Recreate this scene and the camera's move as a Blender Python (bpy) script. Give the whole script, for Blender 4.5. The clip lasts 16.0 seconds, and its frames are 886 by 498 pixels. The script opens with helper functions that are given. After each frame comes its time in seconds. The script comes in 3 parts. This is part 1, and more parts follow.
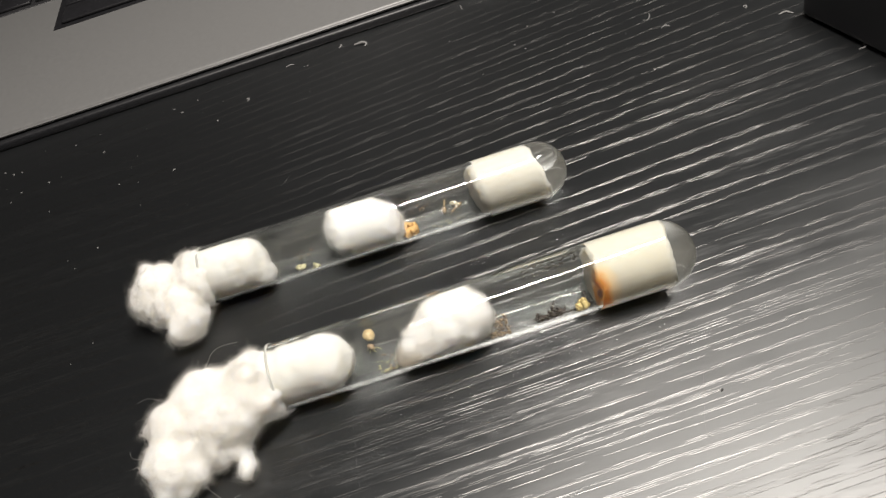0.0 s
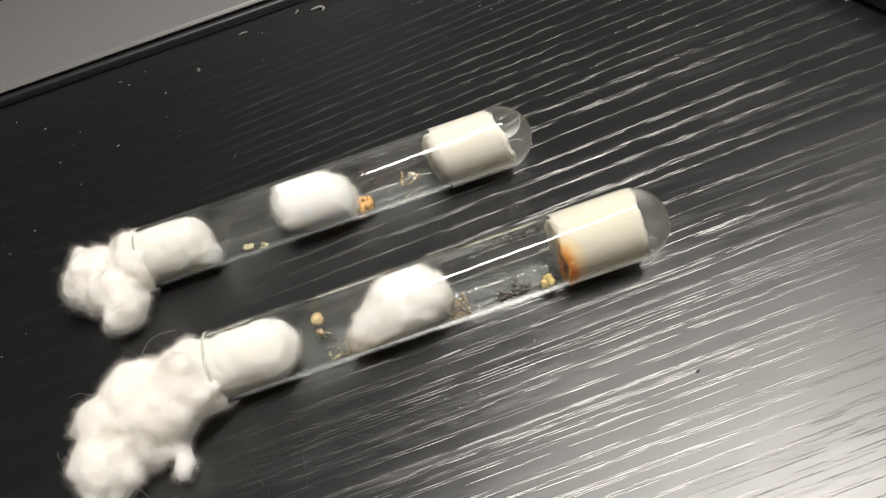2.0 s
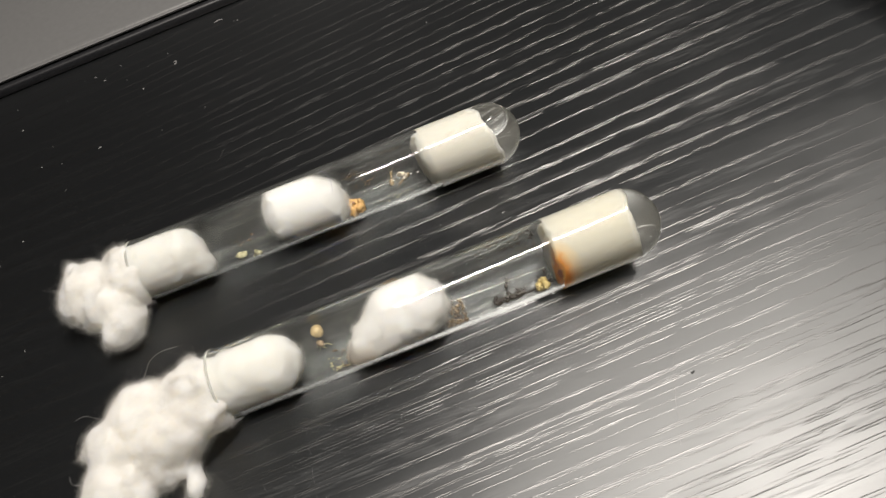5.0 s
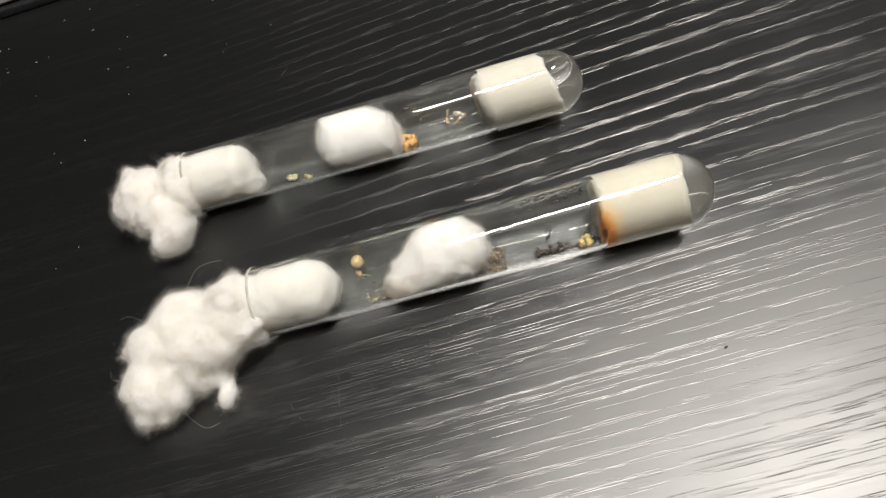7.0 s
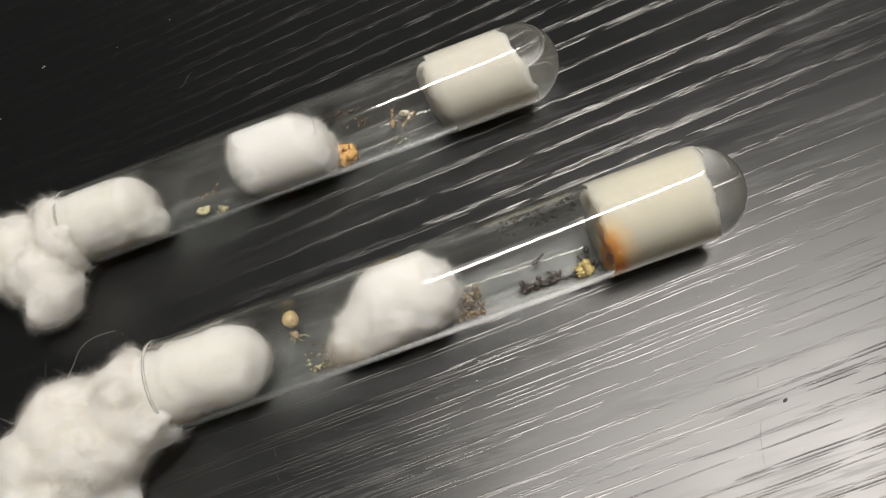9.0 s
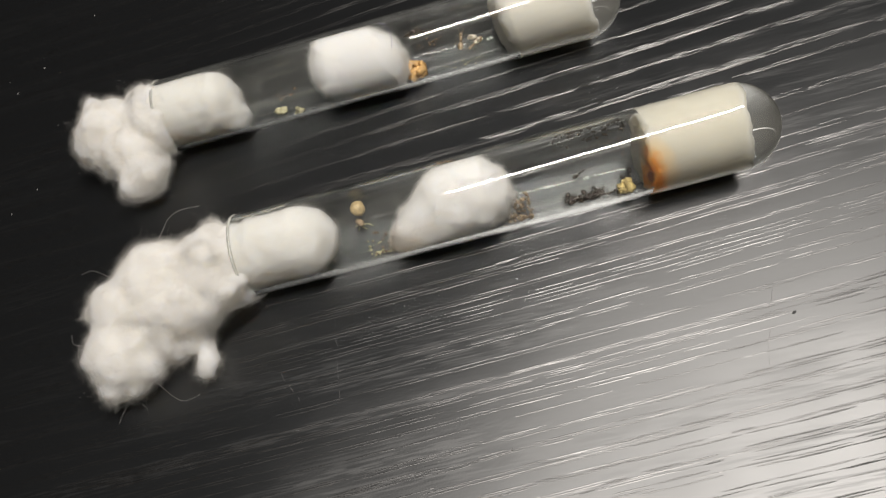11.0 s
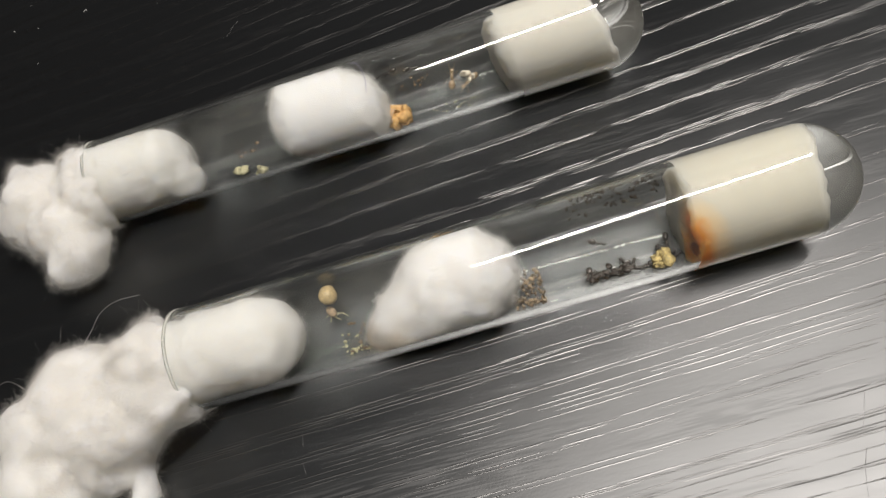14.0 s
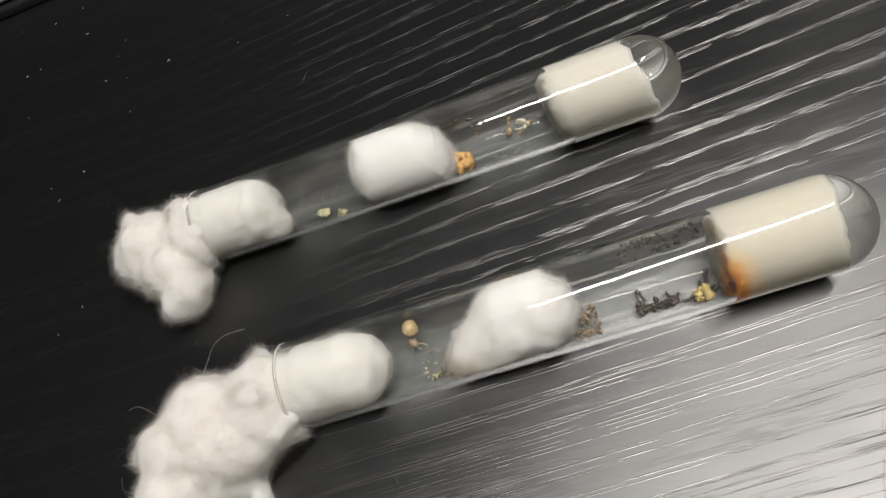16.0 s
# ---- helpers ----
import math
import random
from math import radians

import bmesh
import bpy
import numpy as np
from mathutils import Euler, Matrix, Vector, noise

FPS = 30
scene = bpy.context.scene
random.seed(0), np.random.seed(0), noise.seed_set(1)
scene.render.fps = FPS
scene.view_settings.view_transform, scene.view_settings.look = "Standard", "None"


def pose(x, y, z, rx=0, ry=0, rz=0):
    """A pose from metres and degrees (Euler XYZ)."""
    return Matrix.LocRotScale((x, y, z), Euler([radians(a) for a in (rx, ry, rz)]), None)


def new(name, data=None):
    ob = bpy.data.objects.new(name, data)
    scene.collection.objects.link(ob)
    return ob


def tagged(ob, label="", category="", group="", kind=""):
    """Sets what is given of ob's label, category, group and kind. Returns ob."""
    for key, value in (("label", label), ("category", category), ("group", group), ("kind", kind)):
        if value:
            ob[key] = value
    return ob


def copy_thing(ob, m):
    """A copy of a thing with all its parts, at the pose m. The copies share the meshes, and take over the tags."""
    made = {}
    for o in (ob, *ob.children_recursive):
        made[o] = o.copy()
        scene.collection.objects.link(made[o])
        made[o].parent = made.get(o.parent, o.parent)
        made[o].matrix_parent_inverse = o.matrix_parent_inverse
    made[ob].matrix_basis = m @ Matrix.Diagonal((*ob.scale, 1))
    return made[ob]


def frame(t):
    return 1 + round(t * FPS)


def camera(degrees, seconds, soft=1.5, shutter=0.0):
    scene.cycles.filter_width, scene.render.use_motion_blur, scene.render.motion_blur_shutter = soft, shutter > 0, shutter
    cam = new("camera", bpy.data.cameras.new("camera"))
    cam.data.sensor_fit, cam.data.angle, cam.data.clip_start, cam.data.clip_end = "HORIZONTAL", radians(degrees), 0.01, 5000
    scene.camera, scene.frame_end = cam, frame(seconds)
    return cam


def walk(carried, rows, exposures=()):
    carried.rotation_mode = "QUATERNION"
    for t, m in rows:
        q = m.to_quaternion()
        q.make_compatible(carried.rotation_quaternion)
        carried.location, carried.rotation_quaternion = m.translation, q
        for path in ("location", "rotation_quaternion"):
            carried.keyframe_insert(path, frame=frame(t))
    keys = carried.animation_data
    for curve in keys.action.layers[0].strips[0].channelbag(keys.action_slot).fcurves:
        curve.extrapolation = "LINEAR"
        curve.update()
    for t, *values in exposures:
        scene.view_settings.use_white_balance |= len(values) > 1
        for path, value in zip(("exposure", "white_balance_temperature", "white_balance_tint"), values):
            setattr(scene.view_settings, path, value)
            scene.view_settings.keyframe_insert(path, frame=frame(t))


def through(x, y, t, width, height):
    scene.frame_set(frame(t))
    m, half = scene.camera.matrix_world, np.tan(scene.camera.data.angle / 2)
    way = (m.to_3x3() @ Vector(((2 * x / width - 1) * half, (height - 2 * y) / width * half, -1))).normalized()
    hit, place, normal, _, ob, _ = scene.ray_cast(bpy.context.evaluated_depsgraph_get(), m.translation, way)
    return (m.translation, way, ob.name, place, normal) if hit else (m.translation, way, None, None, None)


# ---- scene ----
cam = camera(58.81, 16.0, soft=1.35, shutter=0.2)
# seconds, eye in metres, yaw, pitch and roll in degrees
PATH = [
    (0.0, -0.0469, -0.1197, 0.1455, 0.18, -43.75, -17.89),
    (0.5, -0.0462, -0.1192, 0.1434, 0.00, -44.32, -17.75),
    (1.0, -0.0474, -0.1130, 0.1353, 0.24, -44.68, -17.71),
    (1.5, -0.0428, -0.1175, 0.1374, -0.11, -44.61, -17.59),
    (2.0, -0.0397, -0.1111, 0.1330, -0.13, -45.55, -18.85),
    (2.5, -0.0377, -0.0963, 0.1219, 0.02, -48.01, -20.74),
    (3.0, -0.0347, -0.1021, 0.1296, 0.04, -48.56, -21.33),
    (5.5, -0.0387, -0.1009, 0.1436, 0.68, -51.19, -22.18),
    (6.0, -0.0399, -0.0964, 0.1367, 1.18, -53.05, -17.80),
    (6.5, -0.0303, -0.0952, 0.1379, 2.57, -51.99, -17.76),
    (7.0, -0.0357, -0.1007, 0.1444, 8.34, -52.94, -21.70),
    (7.5, -0.0256, -0.0915, 0.1416, 10.81, -51.56, -25.04),
    (8.0, -0.0322, -0.0730, 0.1134, 9.28, -52.65, -25.62),
    (8.5, -0.0324, -0.0675, 0.1146, 8.06, -54.70, -26.45),
    (9.0, -0.0342, -0.0692, 0.1173, 5.48, -54.98, -24.49),
    (9.5, -0.0335, -0.0795, 0.1242, 4.27, -53.57, -21.53),
    (10.0, -0.0429, -0.0896, 0.1255, 7.04, -55.91, -19.74),
    (12.5, -0.0378, -0.0777, 0.1278, 14.50, -56.35, -27.30),
    (13.0, -0.0356, -0.0796, 0.1304, 12.78, -55.11, -25.60),
    (13.5, -0.0338, -0.0700, 0.1207, 12.39, -55.32, -26.32),
    (14.0, -0.0371, -0.0603, 0.1057, 11.79, -55.18, -26.39),
    (14.5, -0.0327, -0.0701, 0.1234, 12.77, -54.68, -27.57),
    (15.0, -0.0405, -0.0648, 0.1215, 12.34, -55.71, -26.79),
    (15.5, -0.0400, -0.0684, 0.1345, 15.09, -53.96, -29.42),
    (16.0, -0.0372, -0.0613, 0.1269, 16.78, -55.08, -32.03),
]
walk(cam, [(t, pose(x, y, z, 90 + p, 0, w) @ pose(0, 0, 0, 0, 0, r)) for t, x, y, z, w, p, r in PATH],
     exposures=[(0.0, 0.40, 6500, 10), (1.5, 0.34, 6500, 10), (3.0, 0.18, 6500, 10), (5.5, 0.12, 6500, 10), (7.5, 0.13, 6500, 10), (8.0, 0.0, 6500, 10), (9.0, -0.2, 6480, 10), (12.5, -0.17, 6400, 11), (16.0, -0.15, 6380, 11)])
MM = 0.001

# ---- light: one long lamp bar over the desk in a closed room, seen only by its light ----
world = bpy.data.worlds.new("world")
scene.world = world
world.use_nodes = True
world.node_tree.nodes["Background"].inputs[0].default_value = (0.8, 0.85, 1.0, 1)
world.node_tree.nodes["Background"].inputs[1].default_value = 0.004

LAMP_FROM, LAMP_TO, LAMP_Z = (-0.10, -0.135), (0.285, 0.161), 0.65
lamp_data = bpy.data.lights.new("lamp_bar_light", "AREA")
lamp_data.shape = "RECTANGLE"
lamp_data.size = math.hypot(LAMP_TO[0] - LAMP_FROM[0], LAMP_TO[1] - LAMP_FROM[1])
lamp_data.size_y = 0.028
lamp_data.energy = 7.35
lamp_data.color = (1.0, 0.935, 0.855)
lamp = new("lamp_bar_light", lamp_data)
lamp.matrix_world = pose((LAMP_FROM[0] + LAMP_TO[0]) / 2, (LAMP_FROM[1] + LAMP_TO[1]) / 2, LAMP_Z, 0, 0,
                         math.degrees(math.atan2(LAMP_TO[1] - LAMP_FROM[1], LAMP_TO[0] - LAMP_FROM[0])))
scene.cycles.caustics_refractive = False


# ---- materials ----
class Nodes:
    """A small builder for node materials."""

    def __init__(self, name):
        self.mat = bpy.data.materials.new(name)
        self.mat.use_nodes = True
        self.tree = self.mat.node_tree
        self.bsdf = self.tree.nodes["Principled BSDF"]

    def add(self, kind, **values):
        node = self.tree.nodes.new(kind)
        for key, value in values.items():
            node.inputs[key.replace("_", " ")].default_value = value
        return node

    def link(self, a, b):
        self.tree.links.new(a, b)

    def coords(self, scale, source="Object"):
        tc = self.add("ShaderNodeTexCoord")
        mp = self.add("ShaderNodeMapping")
        mp.inputs["Scale"].default_value = scale
        self.link(tc.outputs[source], mp.inputs["Vector"])
        return mp.outputs["Vector"]

    def noise(self, vector, scale=1.0, detail=3.0, rough=0.5):
        n = self.add("ShaderNodeTexNoise", Scale=scale, Detail=detail, Roughness=rough)
        self.link(vector, n.inputs["Vector"])
        return n.outputs["Fac"]

    def ramp(self, value, low, high, a=0.0, b=1.0):
        n = self.add("ShaderNodeMapRange")
        for i, x in enumerate((low, high, a, b)):
            n.inputs[i + 1].default_value = x
        self.link(value, n.inputs[0])
        return n.outputs[0]

    def math(self, op, a, b):
        n = self.add("ShaderNodeMath")
        n.operation = op
        for i, x in enumerate((a, b)):
            if isinstance(x, (int, float)):
                n.inputs[i].default_value = x
            else:
                self.link(x, n.inputs[i])
        return n.outputs[0]

    def mix(self, fac, a, b):
        n = self.add("ShaderNodeMix")
        n.data_type = "RGBA"
        self.link(fac, n.inputs[0])
        for i, x in ((6, a), (7, b)):
            if isinstance(x, tuple):
                n.inputs[i].default_value = (*x, 1)
            else:
                self.link(x, n.inputs[i])
        return n.outputs[2]

    def bump(self, height, strength, distance):
        n = self.add("ShaderNodeBump", Strength=strength, Distance=distance)
        self.link(height, n.inputs["Height"])
        self.link(n.outputs[0], self.bsdf.inputs["Normal"])

    def set(self, **values):
        for key, value in values.items():
            socket = self.bsdf.inputs[key.replace("_", " ")]
            if isinstance(value, bpy.types.NodeSocket):
                self.link(value, socket)
            else:
                socket.default_value = (*value, 1) if isinstance(value, tuple) and len(value) == 3 and "Radius" not in key else value
        return self.mat


def plain(name, colour, rough=0.6, spread=0.12, size=300.0, bump=0.0, **more):
    n = Nodes(name)
    f = n.noise(n.coords((size, size, size)), detail=5.0)
    dark = tuple(c * (1 - spread) for c in colour)
    light = tuple(min(1, c * (1 + spread)) for c in colour)
    col = n.mix(n.ramp(f, 0.3, 0.7), dark, light)
    if bump:
        n.bump(f, 0.5, bump)
    return n.set(Base_Color=col, Roughness=n.ramp(f, 0.3, 0.7, rough * 0.9, min(1, rough * 1.1)), **more)


def desk_material():
    n = Nodes("black_brown_wood_laminate")
    tc = n.add("ShaderNodeTexCoord").outputs["Object"]
    sep = n.add("ShaderNodeSeparateXYZ")
    n.link(tc, sep.inputs[0])
    wave = n.noise(n.coords((9, 14, 1)), detail=2.0)
    y = n.math("ADD", sep.outputs[1], n.math("MULTIPLY", wave, 0.004))

    def stretched(sx, sy, detail, shift=0.0):
        c = n.add("ShaderNodeCombineXYZ")
        n.link(n.math("MULTIPLY", sep.outputs[0], sx), c.inputs[0])
        n.link(n.math("MULTIPLY", y, sy), c.inputs[1])
        c.inputs[2].default_value = shift
        return n.noise(c.outputs[0], detail=detail)

    bands = n.ramp(stretched(9, 260, 2.0), 0.50, 0.60)
    dashes = n.ramp(stretched(120, 2400, 2.0, 3.0), 0.47, 0.56)
    pores = n.math("MULTIPLY", bands, dashes)
    haze = stretched(30, 120, 3.0, 7.0)
    smudge = n.ramp(n.noise(n.coords((22, 22, 22)), detail=4.0), 0.42, 0.62)
    fine = n.noise(n.coords((2500, 2500, 2500)), detail=2.0)
    col = n.mix(pores, (0.0022, 0.0022, 0.0025), (0.005, 0.0049, 0.005))
    rough = n.math("ADD", n.ramp(haze, 0.3, 0.7, 0.365, 0.405), n.math("MULTIPLY", pores, 0.06))
    rough = n.math("ADD", rough, n.math("MULTIPLY", smudge, 0.045))
    n.tree.nodes.remove(n.bsdf)
    relief = n.add("ShaderNodeBump", Strength=0.5, Distance=0.000012)
    n.link(n.math("ADD", fine, stretched(320, 1900, 3.0, 11.0)), relief.inputs["Height"])
    under = n.add("ShaderNodeBsdfDiffuse")
    n.link(col, under.inputs["Color"])
    satin = n.add("ShaderNodeBsdfAnisotropic", Color=(0.98, 0.985, 0.99, 1))
    satin.distribution = "BECKMANN"
    n.link(rough, satin.inputs["Roughness"])
    sheen = n.add("ShaderNodeBsdfAnisotropic", Color=(0.88, 0.95, 1.0, 1), Roughness=0.55)
    sheen.distribution = "GGX"
    for node in (under, satin, sheen):
        n.link(relief.outputs[0], node.inputs["Normal"])
    gloss = n.add("ShaderNodeMixShader", Fac=0.235)
    n.link(satin.outputs[0], gloss.inputs[1])
    n.link(sheen.outputs[0], gloss.inputs[2])
    edge = n.add("ShaderNodeFresnel", IOR=1.92)
    mixer = n.add("ShaderNodeMixShader")
    n.link(edge.outputs[0], mixer.inputs[0])
    n.link(under.outputs[0], mixer.inputs[1])
    n.link(gloss.outputs[0], mixer.inputs[2])
    n.link(mixer.outputs[0], n.tree.nodes["Material Output"].inputs["Surface"])
    return n.mat


def cotton_material(name, colour, sub=0.9, through=0.1, stain=None, tints=((0.70, 0.55, 0.33), (0.60, 0.22, 0.045), (0.08, 0.03, 0.015))):
    n = Nodes(name)
    v = n.coords((1, 1, 1))
    fine = n.noise(n.coords((1100, 3200, 3200)), detail=4.0)
    soft = n.noise(v, scale=260.0, detail=3.0)
    col = n.mix(n.ramp(soft, 0.3, 0.7), tuple(c * 0.94 for c in colour), colour)
    if stain:
        tc = n.add("ShaderNodeTexCoord").outputs["Object"]
        mp = n.add("ShaderNodeMapping")
        mp.inputs["Location"].default_value = [-c / r for c, r in zip(stain[:3], stain[3:])]
        mp.inputs["Scale"].default_value = [1000.0 / r for r in stain[3:]]
        n.link(tc, mp.inputs["Vector"])
        ln = n.add("ShaderNodeVectorMath")
        ln.operation = "LENGTH"
        n.link(mp.outputs[0], ln.inputs[0])
        d = n.math("ADD", ln.outputs["Value"], n.math("MULTIPLY", n.math("SUBTRACT", soft, 0.5), 0.9))
        col = n.mix(n.ramp(d, 1.5, 0.9), col, tints[0])
        col = n.mix(n.ramp(d, 1.0, 0.6), col, tints[1])
        col = n.mix(n.ramp(n.math("SUBTRACT", d, n.math("MULTIPLY", fine, 0.4)), 0.12, 0.0), col, tints[2])
    n.bump(n.math("ADD", fine, n.math("MULTIPLY", soft, 0.5)), 0.0 if name.startswith("wet") else 0.5, 0.0003)
    n.set(Base_Color=col, Roughness=0.95, Subsurface_Weight=sub, Subsurface_Radius=(0.008, 0.0075, 0.0066),
          Subsurface_Scale=1.0, Specular_IOR_Level=0.15)
    passed = n.add("ShaderNodeBsdfTranslucent")
    n.link(col, passed.inputs["Color"])
    mixer = n.add("ShaderNodeMixShader", Fac=through)
    n.link(n.bsdf.outputs[0], mixer.inputs[1])
    n.link(passed.outputs[0], mixer.inputs[2])
    n.link(mixer.outputs[0], n.tree.nodes["Material Output"].inputs["Surface"])
    return n.mat


def glassy(name, ior, colour=(1, 1, 1), rough=0.0):
    mat = bpy.data.materials.new(name)
    mat.use_nodes = True
    t = mat.node_tree
    t.nodes.remove(t.nodes["Principled BSDF"])
    g = t.nodes.new("ShaderNodeBsdfGlass")
    g.inputs["Color"].default_value = (*colour, 1)
    g.inputs["Roughness"].default_value = rough
    g.inputs["IOR"].default_value = ior
    t.links.new(g.outputs[0], t.nodes["Material Output"].inputs["Surface"])
    return mat


def filmed_glass(name, ior, low, high, rough, milk=(0.77, 0.78, 0.72)):
    """Clear glass or water with a faint milky film; on lip and water it paints brightness."""
    n = Nodes(name)
    n.tree.nodes.remove(n.bsdf)
    g = n.add("ShaderNodeBsdfGlass", Color=(0.992, 1.0, 0.996, 1), Roughness=rough, IOR=ior)
    film = n.add("ShaderNodeBsdfDiffuse", Color=(*milk, 1))
    f = n.noise(n.coords((90, 160, 160)), detail=4.0)
    mixer = n.add("ShaderNodeMixShader")
    n.link(n.ramp(f, 0.35, 0.7, low, high), mixer.inputs[0])
    n.link(g.outputs[0], mixer.inputs[1])
    n.link(film.outputs[0], mixer.inputs[2])
    n.link(mixer.outputs[0], n.tree.nodes["Material Output"].inputs["Surface"])
    return n.mat


DESK = desk_material()
PORE = plain("embossed_laminate_lines", (0.005, 0.0049, 0.0048), 0.33, 0.25, 600.0, Specular_IOR_Level=1.0, IOR=1.55)
SCRATCH = plain("pale_scratch", (0.11, 0.11, 0.11), 0.6, 0.3, 900.0)
GLASS = filmed_glass("clear_glass", 1.5, 0.004, 0.025, 0.0)
# Heavy white film on the lip stands in for its highlight.
RIM_GLASS = filmed_glass("glass_lip_painted_highlight", 1.5, 0.35, 0.6, 0.2)
# Warm pale film lightens the rounded end, which refracts too dark.
WATER = filmed_glass("water_against_glass", 1.33 / 1.5, 0.025, 0.075, 0.0, (0.80, 0.77, 0.69))
BUBBLE = glassy("air_in_water", 1 / 1.33)
COTTON = cotton_material("white_cotton", (0.82, 0.806, 0.772))


def fibre_material(name, colour, stain=None):
    """Thin threads that pass half of their light on."""
    n = Nodes(name)
    n.tree.nodes.remove(n.bsdf)
    col = n.mix(n.ramp(n.noise(n.coords((400, 400, 400)), detail=3.0), 0.3, 0.7), tuple(c * 0.96 for c in colour), colour)
    if stain:
        col = n.mix(stained(n, stain), col, (0.72, 0.64, 0.53))
    a = n.add("ShaderNodeBsdfDiffuse")
    b = n.add("ShaderNodeBsdfTranslucent")
    n.link(col, a.inputs["Color"])
    n.link(col, b.inputs["Color"])
    mixer = n.add("ShaderNodeMixShader")
    mixer.inputs[0].default_value = 0.5
    n.link(a.outputs[0], mixer.inputs[1])
    n.link(b.outputs[0], mixer.inputs[2])
    n.link(mixer.outputs[0], n.tree.nodes["Material Output"].inputs["Surface"])
    return n.mat


def stained(n, where):
    """0 to 1 towards the middle of a stain: its centre and half-sizes in millimetres."""
    mp = n.add("ShaderNodeMapping")
    mp.inputs["Location"].default_value = [-c / r for c, r in zip(where[:3], where[3:])]
    mp.inputs["Scale"].default_value = [1000.0 / r for r in where[3:]]
    n.link(n.add("ShaderNodeTexCoord").outputs["Object"], mp.inputs["Vector"])
    ln = n.add("ShaderNodeVectorMath")
    ln.operation = "LENGTH"
    n.link(mp.outputs[0], ln.inputs[0])
    rag = n.noise(n.coords((300, 300, 300)), detail=4.0)
    d = n.math("ADD", ln.outputs["Value"], n.math("MULTIPLY", n.math("SUBTRACT", rag, 0.5), 1.2))
    return n.ramp(d, 1.3, 0.5)


STAIN = (-60.0, -5.5, -4.0, 8.0, 4.5, 5.0)
FIBRE = fibre_material("cotton_fibre", (0.80, 0.785, 0.75))
# Wad cotton is paler than the stoppers', offsetting light lost inside the glass.
WAD = cotton_material("lightened_wad_cotton", (0.91, 0.905, 0.895))
WAD_FIBRE = fibre_material("lightened_wad_fibre", (0.97, 0.96, 0.935))
STAINED_FIBRE = fibre_material("lightened_stained_fibre", (0.98, 0.965, 0.94), STAIN)

WET = cotton_material("wet_cream_cotton", (0.59, 0.572, 0.495), 1.0, 0.08, (-17.0, -5.8, 0.6, 3.3, 4.2, 6.2), ((0.68, 0.54, 0.34), (0.68, 0.27, 0.06), (0.20, 0.07, 0.025)))
# The stain is the wad's own; its white is lightened like WAD.
STAINED = cotton_material("lightened_stained_cotton", (0.94, 0.93, 0.91), 0.8, 0.1, (-60.5, -4.5, -4.5, 5.5, 4.0, 4.0), ((0.80, 0.75, 0.67), (0.66, 0.58, 0.47), (0.40, 0.32, 0.22)))
PALE_WET = cotton_material("wet_off_white_cotton", (0.61, 0.597, 0.54), 1.0, 0.08)
# Unseen walls: their tones differ to brighten or dim what the desk mirrors.
WALL = plain("painted_wall", (0.34, 0.33, 0.32), 0.9, 0.05, 8.0)
PALE_WALL = plain("unseen_wall_paled", (0.66, 0.65, 0.63), 0.9, 0.05, 8.0)
CEIL = plain("painted_ceiling", (0.32, 0.31, 0.30), 0.9, 0.03, 8.0)
DIM = plain("unseen_wall_dimmed", (0.06, 0.061, 0.064), 0.9, 0.05, 8.0)
FLOOR = plain("floor_boards", (0.22, 0.16, 0.11), 0.5, 0.2, 12.0)
GREY = plain("silver_grey_plastic", (0.138, 0.138, 0.138), 0.38, 0.04, 500.0)
BLACK = plain("black_plastic", (0.012, 0.012, 0.014), 0.45, 0.3, 900.0, 0.00002)
ANT = plain("dark_ant_shell", (0.022, 0.015, 0.011), 0.5, 0.4, 3000.0)
AMBER = plain("pale_amber_ant_shell", (0.25, 0.18, 0.10), 0.4, 0.3, 3000.0)
YELLOW = plain("yellow_crumb", (0.50, 0.39, 0.16), 0.7, 0.4, 2500.0, 0.0002)
BROWN = plain("brown_debris", (0.16, 0.10, 0.05), 0.8, 0.6, 2500.0, 0.0002)
ANT_BITS = plain("dark_dirt", (0.028, 0.020, 0.013), 0.95, 0.5, 2500.0, Specular_IOR_Level=0.1)
VIOLET = plain("violet_grey_thread", (0.30, 0.28, 0.42), 0.7, 0.2, 900.0)
TAN = plain("tan_husk", (0.27, 0.20, 0.125), 0.9, 0.5, 2500.0, 0.0002)
STRAW = plain("straw_coloured_crumb", (0.42, 0.395, 0.245), 0.8, 0.3, 2500.0, 0.0002)
AMBER_FOOD = plain("orange_yellow_food", (0.52, 0.31, 0.11), 0.7, 0.35, 1500.0, 0.0002)
HONEY = plain("honey_yellow_shell", (0.46, 0.35, 0.18), 0.5, 0.25, 1800.0)
LARVA = plain("pale_larva_skin", (0.70, 0.64, 0.52), 0.5, 0.15, 1500.0)
DUST = plain("pale_dust", (0.20, 0.20, 0.198), 0.95, 0.3, 3000.0)


# ---- mesh helpers ----
def mesh_of(bm, name, material, smooth=True):
    me = bpy.data.meshes.new(name)
    bm.normal_update()
    bm.to_mesh(me)
    bm.free()
    me.materials.append(material)
    if smooth:
        for p in me.polygons:
            p.use_smooth = True
    return me


def part(name, bm, material, parent, label="", smooth=True):
    ob = new(name, mesh_of(bm, name, material, smooth))
    ob.parent = parent
    return tagged(ob, label)


def thing(name, bm, material, m, label, category, group="", kind="", smooth=True):
    ob = new(name, mesh_of(bm, name, material, smooth))
    ob.matrix_world = m
    return tagged(ob, label, category, group, kind)


